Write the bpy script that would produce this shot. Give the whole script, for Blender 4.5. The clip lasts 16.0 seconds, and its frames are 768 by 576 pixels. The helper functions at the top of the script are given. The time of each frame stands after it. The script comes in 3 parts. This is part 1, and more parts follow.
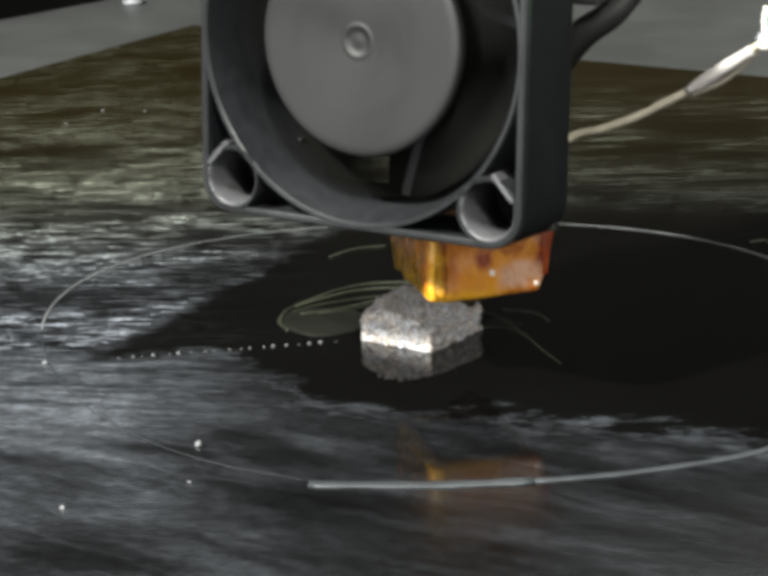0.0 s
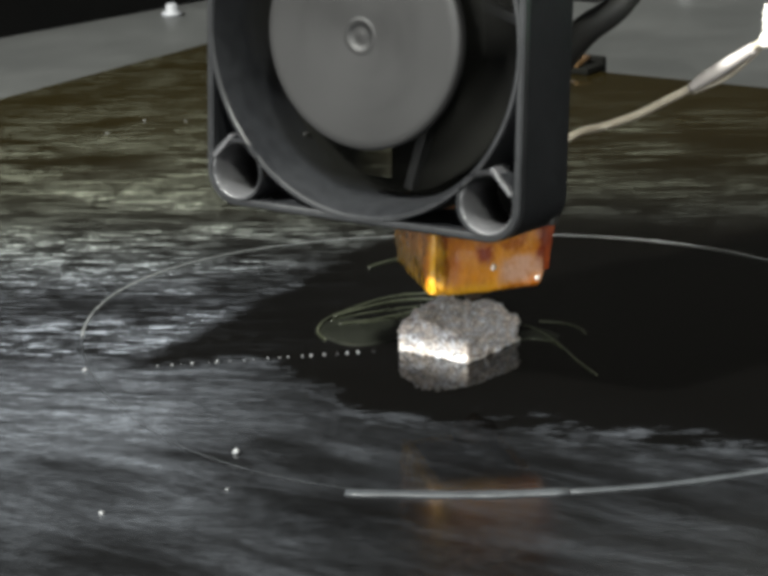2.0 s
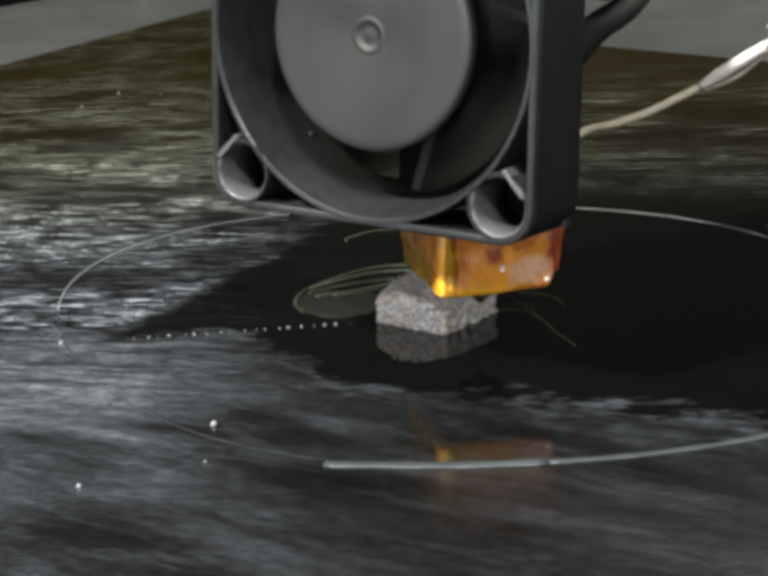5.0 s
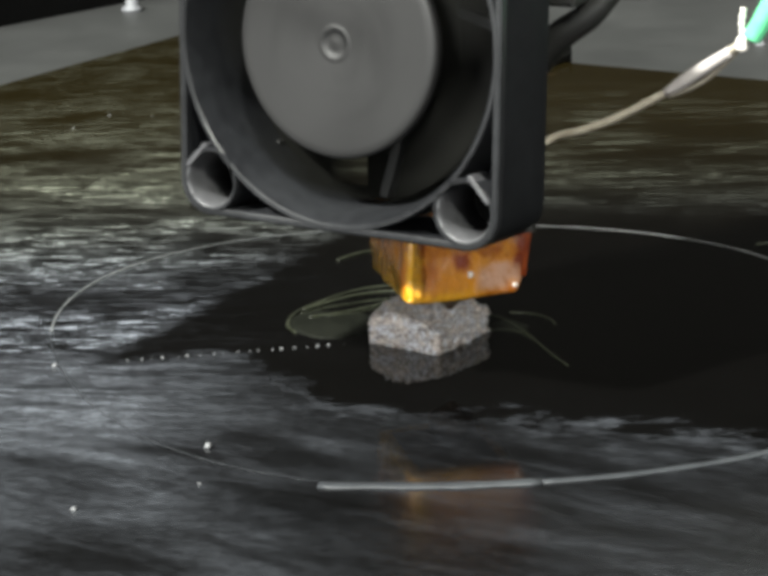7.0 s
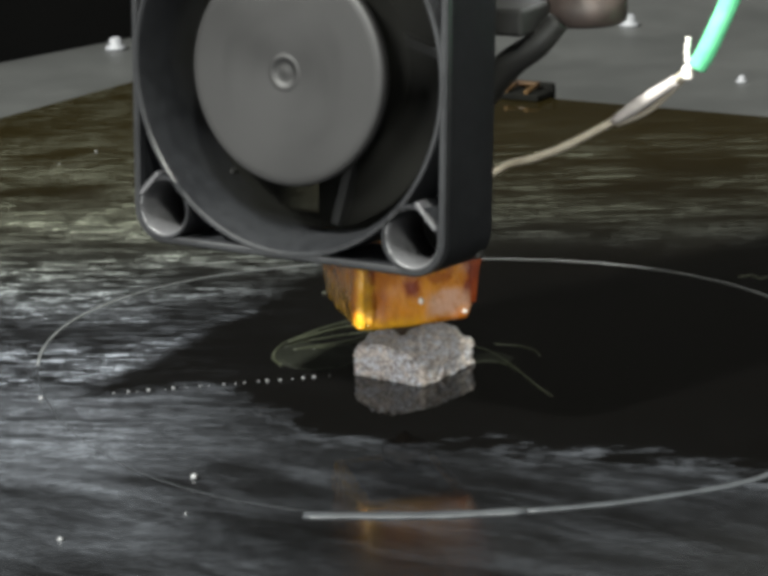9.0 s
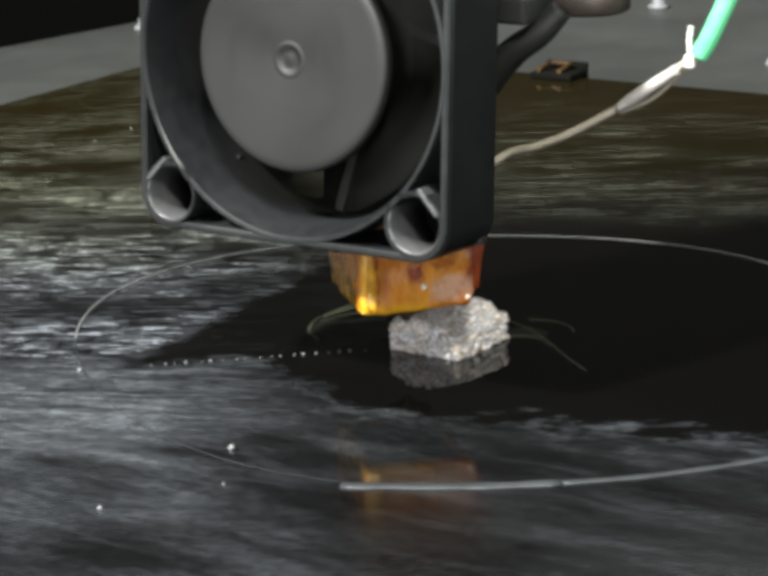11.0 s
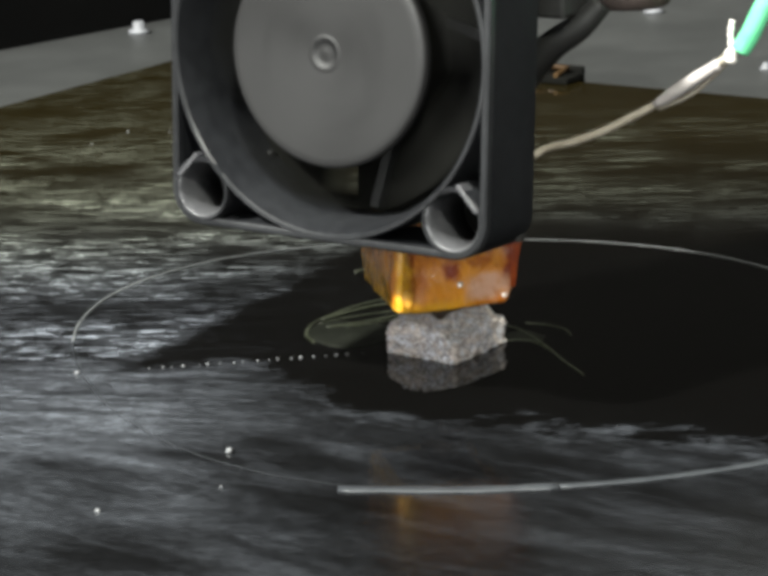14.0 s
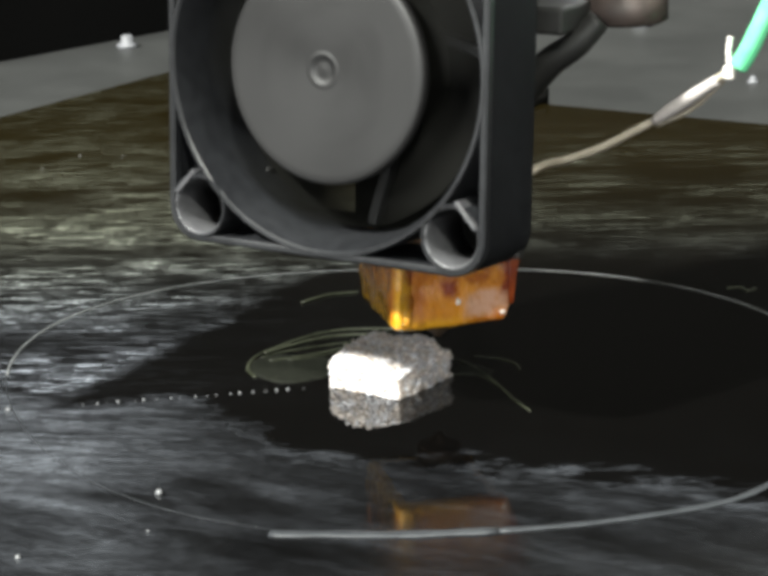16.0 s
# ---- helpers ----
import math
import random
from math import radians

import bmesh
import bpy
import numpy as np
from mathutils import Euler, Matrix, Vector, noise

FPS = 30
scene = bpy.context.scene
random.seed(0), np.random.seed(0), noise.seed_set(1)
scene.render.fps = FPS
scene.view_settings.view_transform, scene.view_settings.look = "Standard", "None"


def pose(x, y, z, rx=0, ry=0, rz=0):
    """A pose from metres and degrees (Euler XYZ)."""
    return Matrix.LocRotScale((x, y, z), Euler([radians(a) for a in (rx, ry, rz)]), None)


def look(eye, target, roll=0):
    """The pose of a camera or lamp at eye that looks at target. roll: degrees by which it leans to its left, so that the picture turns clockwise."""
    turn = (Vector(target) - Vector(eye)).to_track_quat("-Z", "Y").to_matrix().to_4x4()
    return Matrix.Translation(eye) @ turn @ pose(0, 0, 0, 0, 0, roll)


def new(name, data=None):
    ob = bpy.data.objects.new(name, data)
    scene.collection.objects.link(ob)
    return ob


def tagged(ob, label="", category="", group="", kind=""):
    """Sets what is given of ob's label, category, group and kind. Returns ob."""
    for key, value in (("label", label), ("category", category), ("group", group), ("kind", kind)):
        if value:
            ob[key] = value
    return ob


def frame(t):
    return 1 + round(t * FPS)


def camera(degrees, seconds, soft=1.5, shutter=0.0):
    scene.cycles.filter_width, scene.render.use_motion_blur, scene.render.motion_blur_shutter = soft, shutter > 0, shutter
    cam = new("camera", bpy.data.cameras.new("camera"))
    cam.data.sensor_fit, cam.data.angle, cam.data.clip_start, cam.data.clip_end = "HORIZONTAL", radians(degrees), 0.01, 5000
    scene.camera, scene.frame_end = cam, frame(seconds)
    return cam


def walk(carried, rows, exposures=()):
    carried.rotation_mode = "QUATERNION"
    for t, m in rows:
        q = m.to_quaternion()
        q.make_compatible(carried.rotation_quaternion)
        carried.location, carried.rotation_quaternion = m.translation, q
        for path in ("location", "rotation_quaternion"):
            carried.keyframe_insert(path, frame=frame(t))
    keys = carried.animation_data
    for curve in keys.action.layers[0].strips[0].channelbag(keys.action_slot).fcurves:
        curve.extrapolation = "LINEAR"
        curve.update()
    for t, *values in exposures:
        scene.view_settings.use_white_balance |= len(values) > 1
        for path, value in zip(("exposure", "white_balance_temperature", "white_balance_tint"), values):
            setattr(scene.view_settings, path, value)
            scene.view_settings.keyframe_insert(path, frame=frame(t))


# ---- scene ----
CAMERA_ROWS = [
    (0, 0.12569, -0.19460, 0.07699, 32.532, -17.174, -1.613),
    (0.5, 0.12624, -0.19499, 0.07724, 32.848, -16.668, -1.717),
    (1, 0.12651, -0.19485, 0.07739, 33.164, -16.524, -1.505),
    (1.5, 0.12629, -0.19479, 0.07707, 33.416, -16.561, -1.373),
    (2, 0.12646, -0.19469, 0.07720, 33.577, -16.818, -1.422),
    (2.5, 0.12648, -0.19454, 0.07703, 33.423, -17.115, -1.362),
    (3, 0.12633, -0.19413, 0.07698, 33.348, -17.451, -1.399),
    (3.5, 0.12621, -0.19362, 0.07675, 33.221, -17.567, -1.433),
    (4, 0.12599, -0.19353, 0.07673, 32.975, -17.563, -1.385),
    (6.5, 0.12579, -0.19323, 0.07630, 32.721, -17.330, -1.613),
    (7, 0.12593, -0.19344, 0.07711, 32.613, -17.034, -1.729),
    (7.5, 0.12685, -0.19399, 0.07686, 32.416, -16.446, -1.120),
    (8, 0.12670, -0.19358, 0.07667, 32.386, -16.126, -1.312),
    (8.5, 0.12662, -0.19279, 0.07648, 32.253, -16.288, -1.892),
    (9, 0.12679, -0.19380, 0.07658, 32.193, -15.978, -1.760),
    (9.5, 0.12733, -0.19416, 0.07629, 32.728, -15.984, -1.611),
    (10, 0.12706, -0.19443, 0.07620, 32.990, -16.292, -1.652),
    (12.5, 0.12690, -0.19404, 0.07610, 32.775, -16.469, -1.522),
    (13, 0.12689, -0.19398, 0.07618, 32.699, -16.395, -1.490),
    (13.5, 0.12669, -0.19390, 0.07616, 32.652, -16.354, -1.561),
    (14, 0.12683, -0.19372, 0.07618, 32.808, -16.307, -1.554),
    (14.5, 0.12696, -0.19382, 0.07645, 32.564, -16.044, -1.580),
    (15, 0.12703, -0.19393, 0.07592, 32.286, -15.748, -1.426),
    (15.5, 0.12704, -0.19388, 0.07610, 32.300, -15.753, -1.453),
    (16, 0.12710, -0.19378, 0.07590, 32.499, -15.921, -1.511),
]


def view(x, y, z, yaw, pitch, roll):
    """A camera pose from its place, yaw (to the left of +y), pitch and roll in degrees."""
    return pose(x, y, z, 90 + pitch, 0, yaw) @ pose(0, 0, 0, 0, 0, roll)


cam = camera(20.14, 16.0, soft=4.5, shutter=0.5)
walk(cam, [(row[0], view(*row[1:])) for row in CAMERA_ROWS])

# ---- light ----
MM = 0.001
world = bpy.data.worlds.new("room_light")
scene.world = world
world.use_nodes = True
world.node_tree.nodes["Background"].inputs["Color"].default_value = (0.92, 0.97, 1.0, 1)
world.node_tree.nodes["Background"].inputs["Strength"].default_value = 0.3


def area_lamp(name, eye, target, size, power, colour):
    data = bpy.data.lights.new(name, "AREA")
    data.shape, data.size, data.energy, data.color = "DISK", size, power, colour
    ob = new(name, data)
    ob.matrix_world = look(eye, target)
    return ob


area_lamp("room_lamp", (-0.47, -1.25, 1.385), (0.005, 0.0, 0.0), 0.12, 146, (0.985, 1.0, 0.94))
area_lamp("side_lamp", (0.94, -1.15, 1.38), (0.010, 0.0, 0.0), 0.16, 44, (0.985, 1.0, 0.91))
# soft fill added low in front; no such source is known
area_lamp("front_fill", (0.52, -1.37, 0.36), (0.0, 0.0, 0.02), 0.5, 8.5, (0.93, 0.97, 1.0))


# ---- materials ----
class Nodes:
    """A small builder for node materials."""

    def __init__(self, name):
        self.material = bpy.data.materials.new(name)
        self.material.use_nodes = True
        self.tree = self.material.node_tree
        self.surface = self.tree.nodes["Principled BSDF"]

    def node(self, kind, **settings):
        made = self.tree.nodes.new(kind)
        for key, value in settings.items():
            if key in made.inputs:
                made.inputs[key].default_value = value
        return made

    def join(self, a, b):
        self.tree.links.new(a, b)

    def math(self, how, a, b=None, c=None, clamp=False):
        made = self.tree.nodes.new("ShaderNodeMath")
        made.operation, made.use_clamp = how, clamp
        for slot, value in zip(made.inputs, (a, b, c)):
            if value is None:
                continue
            if isinstance(value, (int, float)):
                slot.default_value = value
            else:
                self.join(value, slot)
        return made.outputs[0]

    def coords(self, scale=(1, 1, 1), turn=0.0, source="Object"):
        tex = self.tree.nodes.new("ShaderNodeTexCoord")
        mapping = self.tree.nodes.new("ShaderNodeMapping")
        mapping.vector_type = "POINT"
        first = self.tree.nodes.new("ShaderNodeVectorRotate")
        first.rotation_type = "Z_AXIS"
        first.inputs["Angle"].default_value = radians(turn)
        self.join(tex.outputs[source], first.inputs["Vector"])
        self.join(first.outputs[0], mapping.inputs["Vector"])
        mapping.inputs["Scale"].default_value = scale
        return mapping.outputs[0]

    def noise(self, vector, scale, detail=4.0, rough=0.6):
        made = self.tree.nodes.new("ShaderNodeTexNoise")
        made.inputs["Scale"].default_value = scale
        made.inputs["Detail"].default_value = detail
        made.inputs["Roughness"].default_value = rough
        self.join(vector, made.inputs["Vector"])
        return made.outputs["Fac"]

    def cells(self, vector, scale, feature="DISTANCE_TO_EDGE"):
        made = self.tree.nodes.new("ShaderNodeTexVoronoi")
        made.feature = feature
        made.inputs["Scale"].default_value = scale
        self.join(vector, made.inputs["Vector"])
        return made.outputs["Distance"]

    def axes(self, vector):
        made = self.tree.nodes.new("ShaderNodeSeparateXYZ")
        self.join(vector, made.inputs[0])
        return made.outputs

    def step(self, value, low, high, to_low=0.0, to_high=1.0):
        made = self.tree.nodes.new("ShaderNodeMapRange")
        made.interpolation_type = "SMOOTHSTEP"
        for key, number in (("From Min", low), ("From Max", high), ("To Min", to_low), ("To Max", to_high)):
            made.inputs[key].default_value = number
        self.join(value, made.inputs["Value"])
        return made.outputs[0]

    def mix(self, factor, a, b):
        made = self.tree.nodes.new("ShaderNodeMix")
        made.data_type = "RGBA"
        if isinstance(factor, (int, float)):
            made.inputs[0].default_value = factor
        else:
            self.join(factor, made.inputs[0])
        for slot, value in ((made.inputs[6], a), (made.inputs[7], b)):
            if isinstance(value, tuple):
                slot.default_value = (*value, 1)
            else:
                self.join(value, slot)
        return made.outputs[2]

    def bump(self, height, strength, distance):
        made = self.tree.nodes.new("ShaderNodeBump")
        made.inputs["Strength"].default_value = strength
        made.inputs["Distance"].default_value = distance
        self.join(height, made.inputs["Height"])
        self.join(made.outputs[0], self.surface.inputs["Normal"])

    def set(self, **values):
        for key, value in values.items():
            slot = self.surface.inputs[key.replace("_", " ")]
            if isinstance(value, tuple):
                slot.default_value = (*value, 1)
            elif isinstance(value, (int, float)):
                slot.default_value = value
            else:
                self.join(value, slot)
        return self


def plain(name, low, high, rough=0.5, metal=0.0, scale=400.0, bump=0.15, size=0.0002, gloss=0.5):
    """A surface with grain and patches at two scales between two colours."""
    m = Nodes(name)
    grain = m.noise(m.coords(), scale, 5.0, 0.65)
    patch = m.noise(m.coords(), scale * 0.12, 3.0, 0.5)
    both = m.math("MULTIPLY_ADD", grain, 0.55, m.math("MULTIPLY", patch, 0.45))
    m.set(Base_Color=m.mix(m.step(both, 0.33, 0.67), low, high), Metallic=metal)
    m.set(Specular_IOR_Level=gloss, Roughness=m.step(patch, 0.3, 0.7, rough * 0.8, min(1.0, rough * 1.2)))
    m.bump(grain, bump, size)
    return m.material


def bed_surface():
    """Dark glossy print surface with dried, wiped glue smears and a clean dark patch round the print."""
    m = Nodes("glossy_bed")
    flat = m.coords((1000, 1000, 1000), -32.5)
    split = m.tree.nodes.new("ShaderNodeSeparateXYZ")
    m.join(flat, split.inputs[0])
    along, across = split.outputs[0], split.outputs[1]
    wobble = m.math("MULTIPLY", m.math("SUBTRACT", m.noise(m.coords((1, 2.2, 1), -32.5), 80.0, 7.0, 0.76), 0.5), 22.0)
    r = m.math("ADD", along, wobble)
    q = m.math("ADD", across, wobble)
    # clean wedge that opens from the end of the dotted line towards +along
    reach = m.math("ADD", r, 27.0)
    floor_line = m.math("MINIMUM", m.math("MULTIPLY_ADD", reach, 0.1, -3.6), m.math("MULTIPLY_ADD", reach, -2.0, 22.7))
    floor_line = m.math("MAXIMUM", floor_line, m.math("MULTIPLY_ADD", r, -0.35, -20.0))
    top = m.math("SUBTRACT", m.math("MINIMUM", m.math("MULTIPLY_ADD", reach, 1.9, 1.5), 50.0), q)
    low = m.math("SUBTRACT", q, floor_line)
    clean = m.math("MULTIPLY", m.step(top, -2.5, 4.0), m.step(low, -2.2, 1.6))
    # fine wiping strokes, broken into dashes and grit
    fine = m.noise(m.coords((1, 7.0, 1), -28.0), 150.0, 7.0, 0.78)
    grit = m.noise(m.coords((1, 2.6, 1), -31.0), 560.0, 4.0, 0.7)
    broad = m.noise(m.coords((1, 3.2, 1), -4.0), 62.0, 6.0, 0.66)
    patch = m.noise(m.coords((1, 2.5, 1), -32.5), 30.0, 4.0, 0.55)
    sweep = m.noise(m.coords((1, 3.4, 1), 6.0), 24.0, 5.0, 0.62)
    ridge = m.math("ABSOLUTE", m.math("SUBTRACT", m.noise(m.coords((1, 4.5, 1), -3.0), 24.0, 5.0, 0.62), 0.5))
    wipes = m.math("MULTIPLY", m.step(ridge, 0.030, 0.0), m.step(broad, 0.36, 0.62))
    broken = m.step(grit, 0.36, 0.62, 0.35, 1.2)
    strokes = m.math("MULTIPLY", m.step(fine, 0.46, 0.66), m.step(patch, 0.38, 0.60, 0.12, 1.1))
    strokes = m.math("MULTIPLY", strokes, broken)
    haze = m.math("MULTIPLY", m.step(broad, 0.34, 0.70, 0.30, 1.0), m.step(sweep, 0.38, 0.64, 0.25, 1.0))
    haze = m.math("ADD", haze, m.math("MULTIPLY", wipes, 0.28))
    haze = m.math("MULTIPLY", haze, m.step(along, 18.0, 38.0, 1.15, 0.62))
    haze = m.math("MULTIPLY", haze, m.step(grit, 0.34, 0.66, 0.6, 1.3))
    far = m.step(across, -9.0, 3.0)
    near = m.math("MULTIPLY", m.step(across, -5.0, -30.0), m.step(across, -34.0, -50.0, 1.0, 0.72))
    # fades also put the glue's stronger sheen at the left into its colour
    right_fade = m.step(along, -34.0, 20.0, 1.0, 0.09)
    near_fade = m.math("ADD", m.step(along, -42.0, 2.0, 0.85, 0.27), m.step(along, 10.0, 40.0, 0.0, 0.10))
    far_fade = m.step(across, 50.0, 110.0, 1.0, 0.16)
    # thick wiped band in front of the dotted line
    band_edge = m.math("MULTIPLY_ADD", wobble, 0.35, across)
    wiped = m.math("MULTIPLY", m.step(band_edge, 2.0, -8.0), m.step(band_edge, -33.0, -19.0))
    wiped = m.math("MULTIPLY", wiped, m.step(along, -6.0, -30.0))
    wiped = m.math("MULTIPLY", wiped, m.step(m.noise(m.coords((1, 6.0, 1), -22.0), 110.0, 7.0, 0.76), 0.40, 0.64, 0.16, 1.05))
    wiped = m.math("MULTIPLY", wiped, m.step(grit, 0.34, 0.66, 0.5, 1.25))
    lines = m.math("MULTIPLY", m.step(m.noise(m.coords((1, 22, 1), -31.0), 70.0, 4.0, 0.7), 0.52, 0.64), m.step(patch, 0.34, 0.56))
    lines = m.math("MULTIPLY", lines, m.math("MULTIPLY", m.step(across, 52.0, 66.0), m.step(across, 150.0, 100.0)))
    lines = m.math("MULTIPLY", lines, m.step(along, -8.0, -48.0, 1.0, 1.9))
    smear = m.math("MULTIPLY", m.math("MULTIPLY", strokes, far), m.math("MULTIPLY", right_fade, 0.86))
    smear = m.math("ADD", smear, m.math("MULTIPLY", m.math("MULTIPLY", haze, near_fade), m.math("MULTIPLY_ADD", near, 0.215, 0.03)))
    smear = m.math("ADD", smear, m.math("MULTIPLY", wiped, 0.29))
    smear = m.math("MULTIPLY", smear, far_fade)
    smear = m.math("ADD", smear, m.math("MULTIPLY", m.math("MULTIPLY", lines, broken), 0.26))
    smear = m.math("MULTIPLY", smear, m.math("SUBTRACT", 1.0, m.math("MULTIPLY", clean, 0.965)), clamp=True)
    # glue pushed up into a rim along the wiped patch
    rim = m.math("MULTIPLY", m.step(m.math("ABSOLUTE", m.math("ADD", low, 2.0)), 3.0, 0.3), m.step(broad, 0.40, 0.62))
    rim = m.math("MULTIPLY", rim, m.step(along, -24.0, 0.0, 0.3, 1.0))
    smear = m.math("ADD", smear, m.math("MULTIPLY", m.math("MULTIPLY", rim, broken), 0.075), clamp=True)
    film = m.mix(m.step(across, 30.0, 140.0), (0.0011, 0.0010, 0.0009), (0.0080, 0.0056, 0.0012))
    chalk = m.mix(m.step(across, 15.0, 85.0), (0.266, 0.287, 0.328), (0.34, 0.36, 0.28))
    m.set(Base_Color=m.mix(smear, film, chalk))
    # the glue film grows thicker and duller towards the front edge
    dull = m.step(m.math("MULTIPLY_ADD", wobble, 0.5, across), -31.0, -56.0, 0.03, 0.22)
    rough = m.math("MULTIPLY", smear, m.step(across, 30.0, 70.0, 0.5, 0.12))
    m.set(Roughness=m.math("ADD", rough, dull, clamp=True), IOR=1.45)
    m.bump(broad, 0.08, 0.00007)
    return m.material


def foam_print():
    """White printed plastic in small blobs, with dark seams and pits between them and warm and cool flecks."""
    m = Nodes("printed_plastic")
    shake = m.tree.nodes.new("ShaderNodeTexNoise")
    shake.inputs["Scale"].default_value = 1400.0
    m.join(m.coords(), shake.inputs["Vector"])
    moved = m.tree.nodes.new("ShaderNodeVectorMath")
    moved.operation = "MULTIPLY_ADD"
    m.join(shake.outputs["Color"], moved.inputs[0])
    moved.inputs[1].default_value = (0.0007, 0.0007, 0.0007)
    m.join(m.coords(), moved.inputs[2])
    seam = m.cells(moved.outputs[0], 1250.0)
    drop = m.cells(moved.outputs[0], 2300.0)
    lumps = m.noise(m.coords(), 1300.0, 3.0, 0.62)
    tint = m.noise(m.coords(), 900.0, 2.0, 0.5)
    light = m.mix(m.step(tint, 0.42, 0.58), (0.78, 0.79, 0.84), (0.80, 0.72, 0.66))
    solid = m.math("MULTIPLY", m.step(seam, 0.015, 0.12, 0.36, 1.0), m.step(drop, 0.02, 0.14, 0.58, 1.0))
    solid = m.math("MULTIPLY", solid, m.step(lumps, 0.35, 0.47, 0.30, 1.0))
    m.set(Base_Color=m.mix(solid, (0.17, 0.125, 0.10), light), Roughness=0.34)
    m.bump(m.math("ADD", m.math("MULTIPLY", seam, 1.6), m.math("ADD", drop, lumps)), 0.8, 0.00035)
    return m.material


def kapton():
    """Amber tape round a metal block: u along the broad face, w up, in millimetres of the block's own space."""
    m = Nodes("amber_tape")
    u, v, w = m.axes(m.coords((1000, 1000, 1000)))[0:3]
    folds = m.noise(m.coords((1, 1, 0.45)), 210.0, 5.0, 0.62)
    stain = m.noise(m.coords(), 330.0, 4.0, 0.6)
    crease = m.noise(m.coords((1, 1, 0.6)), 520.0, 4.0, 0.65)
    shift = m.math("MULTIPLY_ADD", crease, 2.4, -1.2)
    uu, ww = m.math("ADD", u, shift), m.math("ADD", w, shift)
    colour = m.mix(m.step(folds, 0.34, 0.66), (0.30, 0.075, 0.004), (0.58, 0.22, 0.013))
    # yellow along the folded upright corner and lower edge: highlights put into the colour
    corner = m.math("MULTIPLY", m.step(m.math("ABSOLUTE", m.math("SUBTRACT", uu, 1.0)), 1.25, 0.35), m.step(v, 0.9, 0.2))
    edge = m.math("MULTIPLY", m.step(ww, 2.0, 0.7), m.step(u, 10.0, 5.0))
    colour = m.mix(m.math("MAXIMUM", corner, m.math("MULTIPLY", edge, 0.75)), colour, (0.68, 0.35, 0.018))
    # scorched red-brown blotches towards the top and the far end
    high = m.math("MULTIPLY", m.step(ww, 3.2, 6.2), m.step(stain, 0.46, 0.60))
    middle = m.math("MULTIPLY", m.step(m.math("ABSOLUTE", m.math("SUBTRACT", uu, 6.4)), 1.5, 0.4), m.step(m.math("ABSOLUTE", m.math("SUBTRACT", ww, 4.7)), 1.6, 0.4))
    end = m.math("MULTIPLY", m.step(uu, 11.9, 12.9), m.step(ww, 2.6, 4.4))
    scorch = m.math("MAXIMUM", m.math("MULTIPLY", high, 0.8), m.math("MAXIMUM", middle, end))
    colour = m.mix(m.math("MULTIPLY", scorch, m.step(v, 3.5, 0.5, 0.45, 1.0)), colour, (0.20, 0.026, 0.005))
    # olive low on the narrow face
    olive = m.math("MULTIPLY", m.step(v, 1.0, 3.0), m.step(ww, 5.2, 2.2))
    colour = m.mix(m.math("MULTIPLY", olive, 0.7), colour, (0.36, 0.20, 0.012))
    # paler, pinkish patch low towards the far end of the broad face
    pink_patch = m.math("MULTIPLY", m.step(uu, 7.4, 8.8), m.step(m.math("ABSOLUTE", m.math("SUBTRACT", ww, 2.6)), 2.0, 0.9))
    pink_patch = m.math("MULTIPLY", pink_patch, m.step(uu, 13.6, 12.4))
    colour = m.mix(m.math("MULTIPLY", pink_patch, m.step(stain, 0.36, 0.56, 0.35, 0.95)), colour, (0.56, 0.32, 0.21))
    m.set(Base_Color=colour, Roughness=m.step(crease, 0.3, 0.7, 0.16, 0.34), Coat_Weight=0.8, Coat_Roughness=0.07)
    m.bump(m.math("ADD", folds, crease), 0.55, 0.0008)
    return m.material


RED_TAPE = plain("scorched_tape", (0.16, 0.024, 0.006), (0.36, 0.075, 0.010), 0.22)
DARK_METAL = plain("dark_brown_metal", (0.030, 0.018, 0.011), (0.075, 0.045, 0.024), 0.45, 0.4)
AMBER = plain("amber_glint", (0.50, 0.23, 0.02), (0.66, 0.36, 0.04), 0.25)
GLUE = plain("dried_glue_film", (0.0028, 0.0033, 0.0020), (0.0068, 0.0077, 0.0048), 0.65, 0.0, 900.0, 0.4, 0.0002, 0.15)
BED = bed_surface()
PRINT = foam_print()
TAPE = kapton()
FAN = plain("black_fan_plastic", (0.0092, 0.0096, 0.0108), (0.0158, 0.0166, 0.0184), 0.36, 0.0, 700.0, 0.1, 0.0001)
HUB = plain("grey_hub_sticker", (0.0050, 0.0049, 0.0051), (0.0102, 0.0099, 0.0101), 0.58, 0.0, 900.0, 0.12, 0.0001)
# paler than the frame: lamplight on the hole walls is put into the colour
SLEEVE = plain("lit_hole_plastic", (0.050, 0.050, 0.053), (0.090, 0.090, 0.094), 0.30)
RIB = plain("pale_rib_plastic", (0.036, 0.036, 0.039), (0.066, 0.066, 0.070), 0.24)
# darker fan plastic for side wall and inside: their shade is in the colour
SIDE = plain("shaded_matt_housing", (0.006, 0.0065, 0.0075), (0.010, 0.0105, 0.012), 0.75, 0.0, 600.0, gloss=0.12)
BLADE = plain("shade_black_plastic", (0.0016, 0.0016, 0.0013), (0.0034, 0.0034, 0.0027), 0.85, gloss=0.08)
BLACK = plain("black_bracket_plastic", (0.005, 0.005, 0.0045), (0.010, 0.010, 0.009), 0.6)
